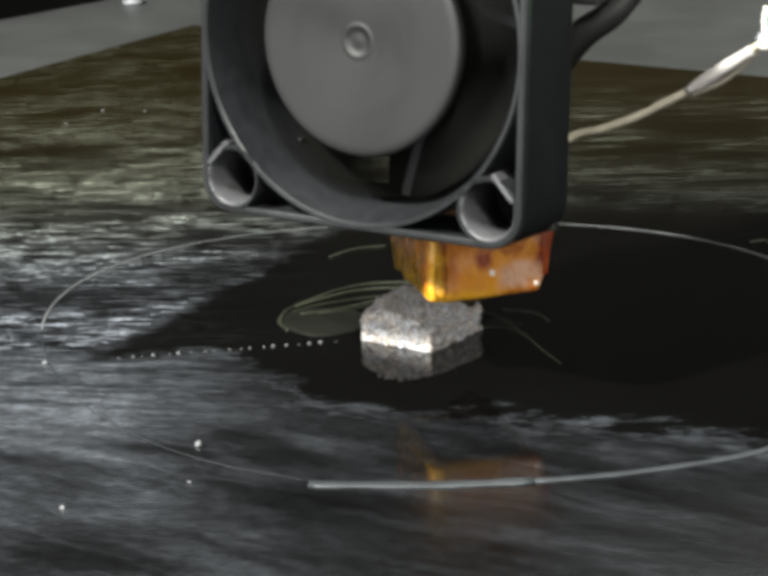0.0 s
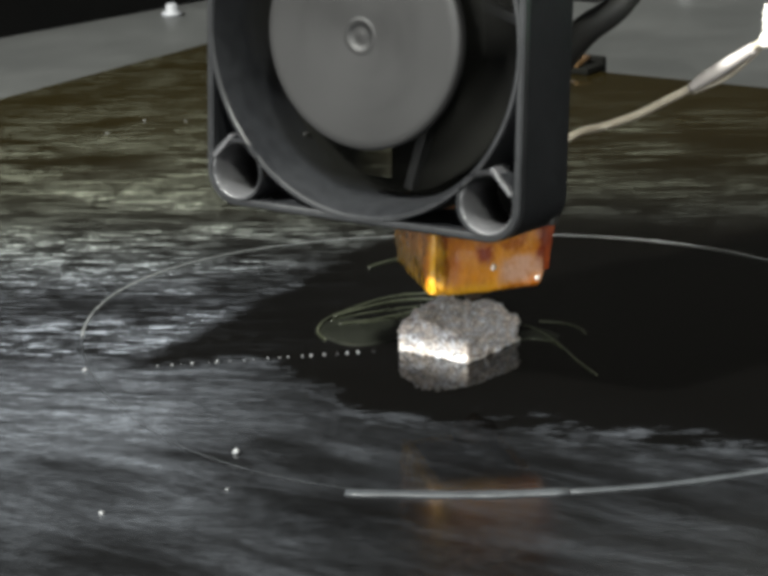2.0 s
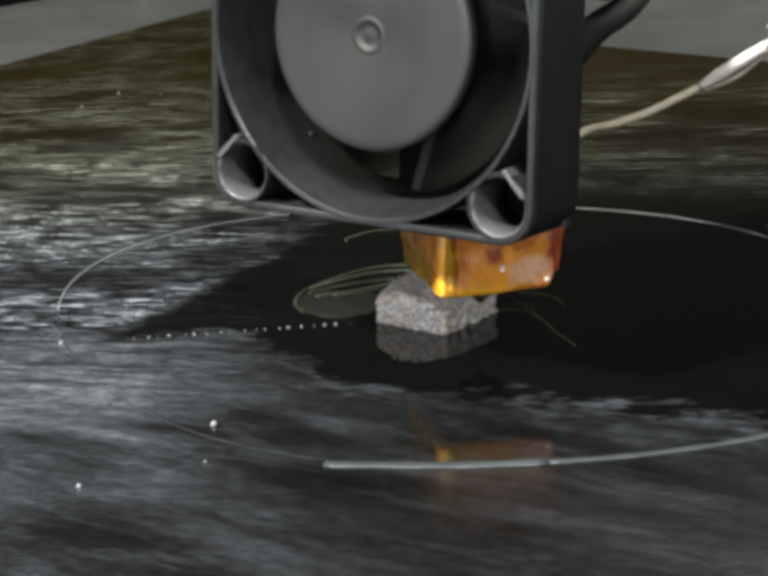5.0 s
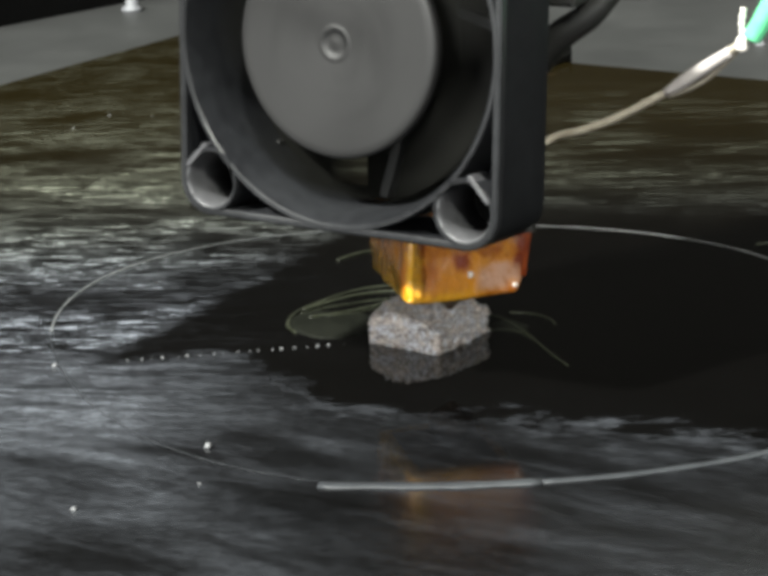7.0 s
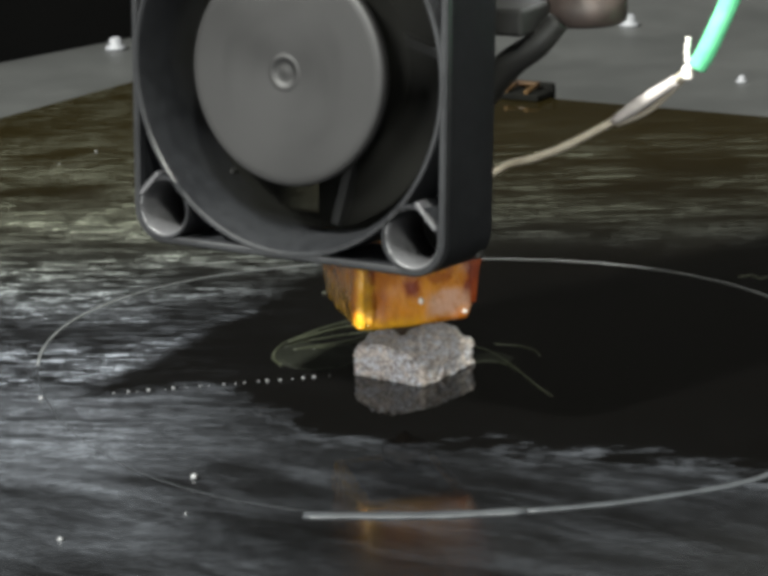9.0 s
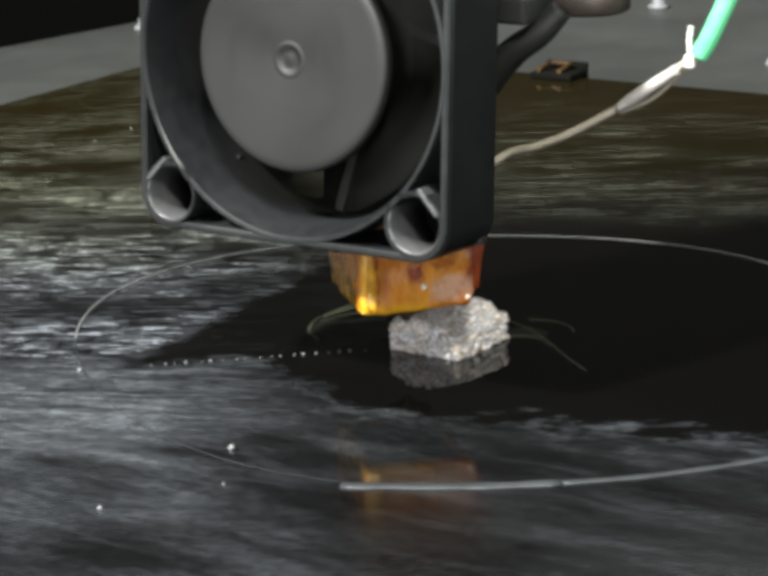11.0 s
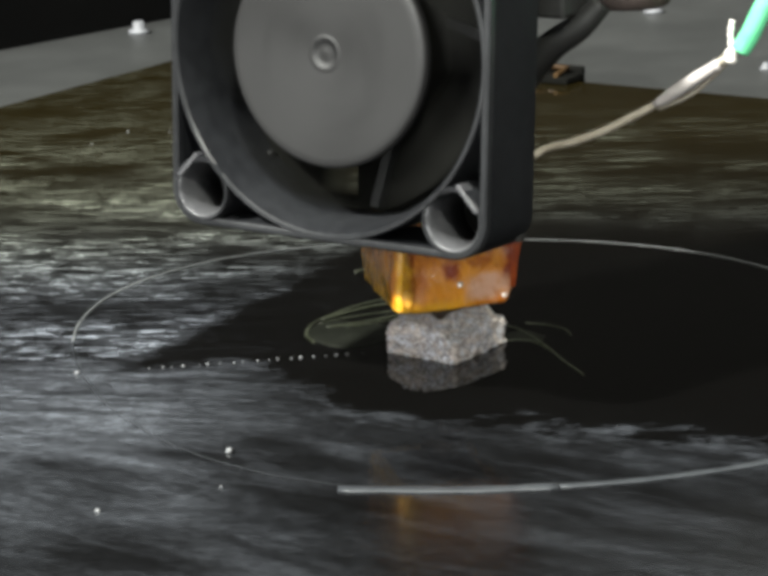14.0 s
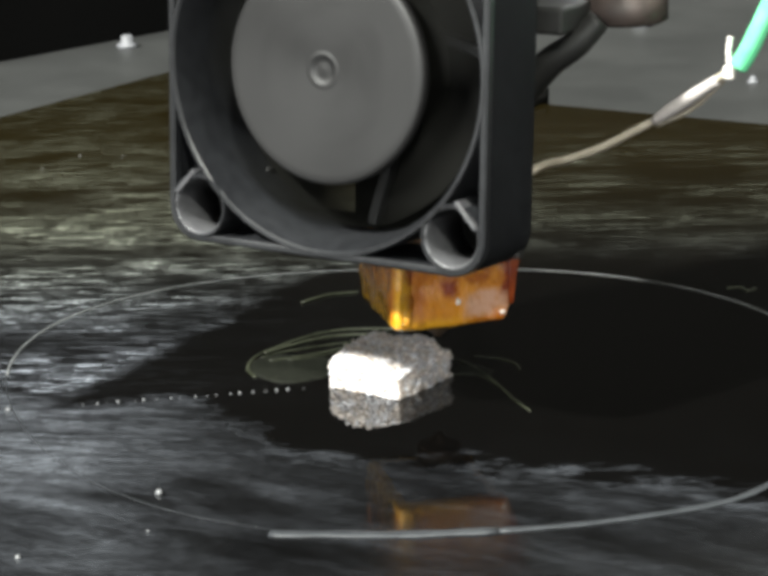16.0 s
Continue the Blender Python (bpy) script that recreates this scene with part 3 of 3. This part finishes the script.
def fan_frame():
    bm = bmesh.new()
    band(bm, rounded_square(19.98, 3.9), rounded_square(19.15, 3.1), -1.1, 0.0, 0.2)
    count = 72
    loops = [[bm.verts.new((x, y, z)) for x, y in circle(0, 0, r, count)]
             for r, z in ((19.75, -10), (19.75, -0.1), (19.62, 0.08), (19.3, 0.08), (19.1, -0.15), (18.75, -1.2), (18.4, -2.8), (18.25, -4.5), (18.25, -10))]
    for one, two in zip(loops, loops[1:] + loops[:1]):
        for i in range(count):
            bm.faces.new((one[i], one[(i + 1) % count], two[(i + 1) % count], two[i]))
    for cx in (-16, 16):
        for cy in (-16, 16):
            steps = 32
            rings = [[bm.verts.new((x, y, z)) for x, y in circle(cx, cy, r, steps)]
                     for r, z in ((3.6, -10), (3.6, -0.12), (3.5, 0.08), (3.3, 0.08), (3.2, -0.2), (3.2, -10))]
            for one, two in zip(rings, rings[1:]):
                for i in range(steps):
                    bm.faces.new((one[i], one[(i + 1) % steps], two[(i + 1) % steps], two[i]))
    turned(bm, Matrix.Diagonal((MM, MM, MM, 1)))
    turned(bm, STAND)
    frame_part = part("fan_frame", bm, FAN, head, "black square plastic fan frame with round screw holes")
    bm = bmesh.new()
    band(bm, rounded_square(20.0, 3.9), rounded_square(19.3, 3.2), -10.0, -1.12)
    turned(bm, Matrix.Diagonal((MM, MM, MM, 1)))
    turned(bm, STAND)
    part("fan_housing", bm, SIDE, frame_part, "matt black side wall of the fan, darkened for shade")
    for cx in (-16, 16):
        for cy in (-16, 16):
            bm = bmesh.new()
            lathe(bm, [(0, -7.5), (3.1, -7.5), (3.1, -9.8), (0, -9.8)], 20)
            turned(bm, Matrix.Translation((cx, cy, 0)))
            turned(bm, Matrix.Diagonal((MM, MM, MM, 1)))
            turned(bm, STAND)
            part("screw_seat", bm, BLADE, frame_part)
            bm = bmesh.new()
            lathe(bm, [(3.19, -0.1), (3.02, -0.35), (2.95, -1.2), (2.92, -7.4), (3.12, -7.45), (3.19, -0.1)], 40)
            turned(bm, Matrix.Translation((cx, cy, 0)))
            turned(bm, Matrix.Diagonal((MM, MM, MM, 1)))
            turned(bm, STAND)
            part("hole_sleeve", bm, SLEEVE, frame_part, "", True)
    for cx, cy in ((-1, -1), (1, -1), (-1, 1), (1, 1)):
        bm = bmesh.new()
        box(bm, (-1.8, -0.27, -2.0), (1.8, 0.27, 0.13), 0.14)
        turned(bm, Matrix.Translation((cx * 17.75, cy * 13.45, 0)) @ pose(0, 0, 0, 0, 0, 47 * cx * cy))
        turned(bm, Matrix.Diagonal((MM, MM, MM, 1)))
        turned(bm, STAND)
        part("rib", bm, RIB, frame_part)
        bm = bmesh.new()
        box(bm, (min(cx * 12.6, cx * 19.3), min(cy * 12.6, cy * 19.3), -9.9), (max(cx * 12.6, cx * 19.3), max(cy * 12.6, cy * 19.3), -8.6), 0.3)
        turned(bm, Matrix.Diagonal((MM, MM, MM, 1)))
        turned(bm, STAND)
        part("corner_web", bm, BLACK, frame_part)


def fan_rotor():
    bm = bmesh.new()
    lathe(bm, [(0, -0.62), (0.5, -0.60), (0.85, -0.72), (1.25, -0.62), (1.5, -0.40), (1.72, -0.38), (1.95, -0.50), (2.2, -0.5), (6.5, -0.5), (11.0, -0.5), (11.6, -0.53), (11.95, -0.68), (12.15, -1.0), (12.1, -2.0), (0, -2.0)], 72)
    turned(bm, Matrix.Diagonal((MM, MM, MM, 1)))
    turned(bm, pose(0, 0, 0, 90, 0, 0))
    hub = part("fan_hub", bm, HUB, head, "matt grey round hub of the spinning fan", True)
    hub.matrix_basis = LEAN
    bm = bmesh.new()
    lathe(bm, [(0, -2.0), (10.7, -2.0), (10.7, -8.5), (0, -8.5)], 48)
    turned(bm, Matrix.Diagonal((MM, MM, MM, 1)))
    turned(bm, pose(0, 0, 0, 90, 0, 0))
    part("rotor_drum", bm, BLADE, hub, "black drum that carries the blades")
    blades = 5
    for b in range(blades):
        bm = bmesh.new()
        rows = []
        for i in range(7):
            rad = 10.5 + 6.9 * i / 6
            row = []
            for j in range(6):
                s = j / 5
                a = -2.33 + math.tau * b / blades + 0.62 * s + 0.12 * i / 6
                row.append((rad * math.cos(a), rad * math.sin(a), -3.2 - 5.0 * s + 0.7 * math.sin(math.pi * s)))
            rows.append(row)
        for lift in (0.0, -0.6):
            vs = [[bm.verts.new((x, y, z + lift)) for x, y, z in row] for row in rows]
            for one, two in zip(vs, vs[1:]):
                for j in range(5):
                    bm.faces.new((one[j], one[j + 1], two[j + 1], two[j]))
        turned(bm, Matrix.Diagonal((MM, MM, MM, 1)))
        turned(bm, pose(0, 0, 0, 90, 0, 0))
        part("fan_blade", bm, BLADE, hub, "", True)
    for a in (0, 90, 180, 270):
        bm = bmesh.new()
        box(bm, (-0.55, -18.1, -9.9), (0.55, -9.0, -8.2), 0.2)
        turned(bm, pose(0, 0, 0, 0, 0, a) @ pose(6.2, 0, 0, 0, 0, -16))
        turned(bm, Matrix.Diagonal((MM, MM, MM, 1)))
        turned(bm, STAND)
        part("strut", bm, FAN, head)
    return hub


fan_frame()
rotor = fan_rotor()


def head_part(name, build, material, label="", smooth=False, parent=None):
    bm = bmesh.new()
    build(bm)
    turned(bm, Matrix.Diagonal((MM, MM, MM, 1)))
    return part(name, bm, material, parent or head, label, smooth)


def fan_duct(bm):
    band(bm, [(-18.4, -18.2), (16.4, -18.2), (16.4, 18.2), (-18.4, 18.2)], [(-7.9, -16.9), (-2.0, -16.9), (-2.0, -13.1), (-7.9, -13.1)], -10.9, -10.05)
    turned(bm, pose(0, 0, -0.25, -4, 0, 0) @ pose(0, 0, 0, 90, 0, 0))


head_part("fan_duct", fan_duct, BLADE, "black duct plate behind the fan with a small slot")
head_part("carriage", lambda bm: box(bm, (-13, 13.2, -12), (8.5, 24, 42), 0.8), BLACK, "black plastic carriage behind the fan")

# heater block, turned so that one corner points to the front; built in its own space in millimetres
CORNER = Matrix.Translation(Vector((5.2, 4.7, -29.6)) * MM) @ pose(0, 0, 0, 0, 0, 46)
WIDE, DEEP, TALL = 13.7, 16.2, 8.9


def block_shape(p):
    """The wrapped block sags and swells, and its lower edge rises towards the far end."""
    swell = Vector((noise.noise(p * 0.45), noise.noise(p * 0.45 + Vector((7, 0, 0))), 0.6 * noise.noise(p * 0.4 + Vector((0, 5, 0))))) * 0.34
    lift = 0.40 * max(0.0, p.x / WIDE) ** 1.6 * max(0.0, 1 - p.z / TALL)
    pull = -0.9 * max(0.0, (p.x / WIDE - 0.8) / 0.2) * max(0.0, 1 - p.z / 2.6)
    return p + swell + Vector((pull, 0, lift))


def taped_block(bm):
    box(bm, (0, 0, 0), (WIDE, DEEP, TALL), 0.8)
    bmesh.ops.subdivide_edges(bm, edges=[e for e in bm.edges if e.calc_length() > 3], cuts=11, use_grid_fill=True)
    for v in bm.verts:
        v.co = block_shape(v.co)


def tape_flap(bm):
    """The loose end of the tape: a thin strip that leans away from the block towards its top."""
    front, behind = [], []
    for i in range(7):
        for j in range(7):
            s, t = i / 6, j / 6
            out = s * (0.25 + 1.25 * t * t)
            spot = block_shape(Vector((WIDE - 0.7, -0.02, 2.2 + (TALL - 2.2) * t)))
            spot += Vector((out + 0.35 * s, -0.22 - 0.25 * s * t, 0.55 * s * t))
            front.append(bm.verts.new(spot))
            behind.append(bm.verts.new(spot + Vector((0.02, 0.16, 0))))
    for i in range(6):
        for j in range(6):
            q = [i * 7 + j, i * 7 + j + 1, (i + 1) * 7 + j + 1, (i + 1) * 7 + j]
            bm.faces.new([front[k] for k in q])
            bm.faces.new([behind[k] for k in q[::-1]])
    rim = [k for k in range(7)] + [i * 7 + 6 for i in range(1, 7)] + [42 + k for k in range(5, -1, -1)] + [i * 7 for i in range(5, 0, -1)]
    for a, b in zip(rim, rim[1:] + rim[:1]):
        bm.faces.new((front[a], front[b], behind[b], behind[a]))


def tape_lap(bm):
    """The tape's own edge, lapped over itself beside the upright corner."""
    rows = []
    for j in range(13):
        z = 0.7 + (TALL - 1.1) * j / 12
        row = []
        for i in range(7):
            x = 0.9 + 1.25 * i / 6 + 0.10 * noise.noise(Vector((0, z * 0.9, 2.0)))
            spot = block_shape(Vector((x, 0.0, z)))
            row.append(bm.verts.new(spot + Vector((0, -0.05 - 0.16 * math.sin(math.pi * i / 6), 0))))
        rows.append(row)
    for one, two in zip(rows, rows[1:]):
        for i in range(6):
            bm.faces.new((one[i], one[i + 1], two[i + 1], two[i]))
    bmesh.ops.solidify(bm, geom=bm.faces[:], thickness=0.05)


def under_plate(bm):
    """Bare, dark brown underside of the block, a little proud of the tape."""
    box(bm, (1.3, 1.3, -0.10), (WIDE - 2.6, DEEP - 2.6, 0.7), 0.1)
    for v in bm.verts:
        v.co.z += 0.38 * max(0.0, v.co.x / WIDE) ** 1.6 - 0.06


def speck(bm, place, size):
    bmesh.ops.create_icosphere(bm, subdivisions=2, radius=size, matrix=Matrix.Translation(place))
    for v in bm.verts:
        v.co += (v.co - Vector(place)) * 0.35 * noise.noise(v.co * 2.2)


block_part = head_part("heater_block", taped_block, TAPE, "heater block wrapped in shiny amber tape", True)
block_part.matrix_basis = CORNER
head_part("tape_lap", tape_lap, TAPE, "lapped yellow edge of the tape", True, block_part)
head_part("tape_flap", tape_flap, RED_TAPE, "loose scorched end of amber tape", True, block_part)
head_part("underside", under_plate, DARK_METAL, "dark brown metal underside of the heater block", False, block_part)
# three small beads added in place of glints on the tape
head_part("corner_glint", lambda bm: speck(bm, (0.60, 0.30, 0.70), 0.34), AMBER, "amber bead standing in for a glint at the lower corner", True, block_part)
head_part("glint_speck", lambda bm: speck(bm, (7.3, -0.12, 3.1), 0.36), TINNED, "small pale bead standing in for a glint", True, block_part)
head_part("glint_speck", lambda bm: speck(bm, (12.4, 0.25, 1.4), 0.36), TINNED, "small pale bead standing in for a glint", True, block_part)
NX, NY = 2.8, 18.0


def nozzle(bm):
    lathe(bm, [(0, -33.7), (0.4, -33.7), (0.5, -33.5), (1.9, -32.2), (2.6, -32.2), (2.6, -30.4), (1.7, -30.2), (1.7, -28.6), (0, -28.6)], 24)
    turned(bm, Matrix.Translation((NX, NY, 0)))


head_part("nozzle", nozzle, DARK_METAL, "small dark brown brass nozzle", True)


def neck(bm):
    lathe(bm, [(0, -20.8), (2.2, -20.8), (2.2, -12), (0, -12)], 24)
    turned(bm, Matrix.Translation((NX, NY + 1.6, 0)))


head_part("neck", neck, STEEL, "steel tube above the heater block", True)

# wiring behind the head
W = [(4.5, 22, -22), (6.4, 27, -18.6), (9.7, 30, -15.7), (13.5, 30, -14.4), (17.7, 30, -12.6), (21.5, 30, -10.5), (24.7, 30, -8.6), (29, 30, -5.6), (32.7, 30, -3.0)]
head_part("wire", lambda bm: tube(bm, curve(W), 0.47, 10), WIRE, "pale braided wire sleeve", True)
head_part("wire", lambda bm: tube(bm, curve([(24.0, 30.8, -9.6), (27, 30.8, -8.2), (29.3, 30.8, -6.6), (32.8, 30.4, -3.2)]), 0.34, 8), WIRE, "pale braided wire sleeve", True)
head_part("shrink_tube", lambda bm: tube(bm, curve([(24.0, 30, -9.1), (28, 29.9, -6.3), (31.6, 29.8, -3.9)]), [0.50 + 0.26 * math.sin(math.pi * min(1.0, i / 11)) if i < 6 else 0.76 - 0.012 * (i - 6) for i in range(17)], 12), SHRINK, "clear heat-shrink over the joint", True)
head_part("crimp", lambda bm: box(bm, (32.3, 29.3, -3.8), (33.6, 30.6, -2.1), 0.5), TINNED, "bright metal crimp")
head_part("crimp", lambda bm: tube(bm, curve([(33.0, 30, -2.4), (32.8, 30, -0.8), (33.0, 30, 0.9)]), [0.3 + 0.12 * (i % 4 == 0) for i in range(17)], 8), TINNED, "bright metal crimp", True)
head_part("green_sleeve", lambda bm: tube(bm, curve([(34.0, 30, -2.2), (35.0, 30, -0.6), (36.4, 30, 2.3), (37.8, 30, 5.4), (40.5, 30, 12), (43, 30, 24)]), 1.1, 12), GREEN, "bright green wire sleeve", True)

# bracket, sensor and white cover at the back of the head
head_part("bracket_arm", lambda bm: tube(bm, curve([(8.0, 20, -11.5), (12.5, 20, -5.5), (16.2, 20, -1.6), (19.6, 20, 0.8), (21.8, 21, 3.4)]), [2.7 - 0.03 * i for i in range(33)], 12, 0.75), BLACK, "black bent bracket arm", True)
head_part("bracket_plate", lambda bm: box(bm, (8, 16, 2.2), (20, 26, 5.2), 0.5), BLACK, "black bracket plate")


def round_motor(bm):
    lathe(bm, [(0, 2.3), (4.2, 2.3), (4.8, 2.7), (4.8, 5.6), (0, 5.6)], 40)
    turned(bm, Matrix.Translation((21.8, 27, 0.0)))


head_part("round_sensor", round_motor, BROWN, "dark brown round sensor body", True)


def cover(bm):
    lathe(bm, [(0, 6.1), (9.6, 6.1), (10.6, 6.6), (10.8, 7.6), (10.8, 14.0), (0, 14.0)], 56)
    turned(bm, Matrix.Translation((22.0, 36, -0.45)))


head_part("white_cover", cover, WHITE, "white round plastic cover", True)


HEAD_ROWS = [
    (0, 0.00970, -0.01680, 0.03725),
    (0.25, 0.01133, -0.01681, 0.03619),
    (0.5, 0.00912, -0.01682, 0.03737),
    (0.8, 0.00659, -0.01682, 0.03800),
    (1, 0.00474, -0.01682, 0.03820),
    (1.3, 0.00286, -0.01681, 0.03677),
    (1.5, 0.00158, -0.01681, 0.03663),
    (1.8, 0.00488, -0.01681, 0.03802),
    (2, 0.00596, -0.01681, 0.03889),
    (2.5, 0.01057, -0.01680, 0.03651),
    (3, 0.00778, -0.01679, 0.03773),
    (3.5, 0.00288, -0.01676, 0.03734),
    (3.8, 0.00137, -0.01676, 0.03637),
    (4, 0.00169, -0.01676, 0.03684),
    (4.5, 0.00715, -0.01676, 0.03826),
    (5, 0.01024, -0.01675, 0.03639),
    (5.5, 0.00617, -0.01675, 0.03849),
    (6, 0.00106, -0.01675, 0.03697),
    (6.5, 0.00304, -0.01675, 0.03746),
    (7, 0.00762, -0.01676, 0.03772),
    (7.25, 0.01039, -0.01677, 0.03628),
    (7.5, 0.01006, -0.01678, 0.03646),
    (8, 0.00503, -0.01676, 0.03846),
    (8.5, 0.00035, -0.01673, 0.03620),
    (8.8, 0.00274, -0.01675, 0.03684),
    (9, 0.00396, -0.01677, 0.03799),
    (9.5, 0.00916, -0.01679, 0.03695),
    (9.75, 0.01080, -0.01679, 0.03597),
    (10, 0.00877, -0.01680, 0.03712),
    (10.5, 0.00328, -0.01679, 0.03818),
    (11, 0.00087, -0.01679, 0.03678),
    (11.5, 0.00546, -0.01679, 0.03855),
    (12, 0.01015, -0.01678, 0.03649),
    (12.5, 0.00735, -0.01678, 0.03773),
    (13, 0.00265, -0.01678, 0.03737),
    (13.25, 0.00130, -0.01678, 0.03673),
    (13.5, 0.00193, -0.01678, 0.03707),
    (14, 0.00618, -0.01677, 0.03831),
    (14.5, 0.01019, -0.01677, 0.03662),
    (15, 0.00962, -0.01678, 0.03677),
    (15.5, 0.01003, -0.01677, 0.03665),
    (16, 0.00749, -0.01677, 0.03793),
]
BED_ROWS = [
    (0, -0.00251),
    (0.5, -0.00193),
    (1, -0.00178),
    (1.5, -0.00133),
    (2, -0.00142),
    (2.5, -0.00175),
    (3, -0.00155),
    (3.5, -0.00168),
    (4, -0.00128),
    (6.5, -0.00018),
    (7, 0.00000),
    (7.5, 0.00059),
    (8, 0.00039),
    (8.5, 0.00007),
    (9, 0.00084),
    (9.5, 0.00136),
    (10, 0.00181),
    (12.5, 0.00283),
    (13, 0.00299),
    (13.5, 0.00372),
    (14, 0.00337),
    (14.5, 0.00279),
    (14.6, 0.00180),
    (14.7, -0.00220),
    (14.8, -0.00530),
    (15, -0.00609),
    (15.5, -0.00395),
    (16, -0.00595),
]


def motions():
    """The head swings along the carriage and lifts; the bed creeps back and then jumps forward."""
    # the fan turns steadily
    walk(rotor, [(k / FPS, LEAN @ pose(0, 0, 0, 0, 84.0 * k, 0)) for k in range(16 * FPS + 1)])
    walk(head, [(t, pose(x, y, z)) for t, x, y, z in HEAD_ROWS])
    for ob in on_bed:
        x, y, z = ob.matrix_basis.translation
        walk(ob, [(t, pose(x, y + b, z)) for t, b in BED_ROWS])


motions()
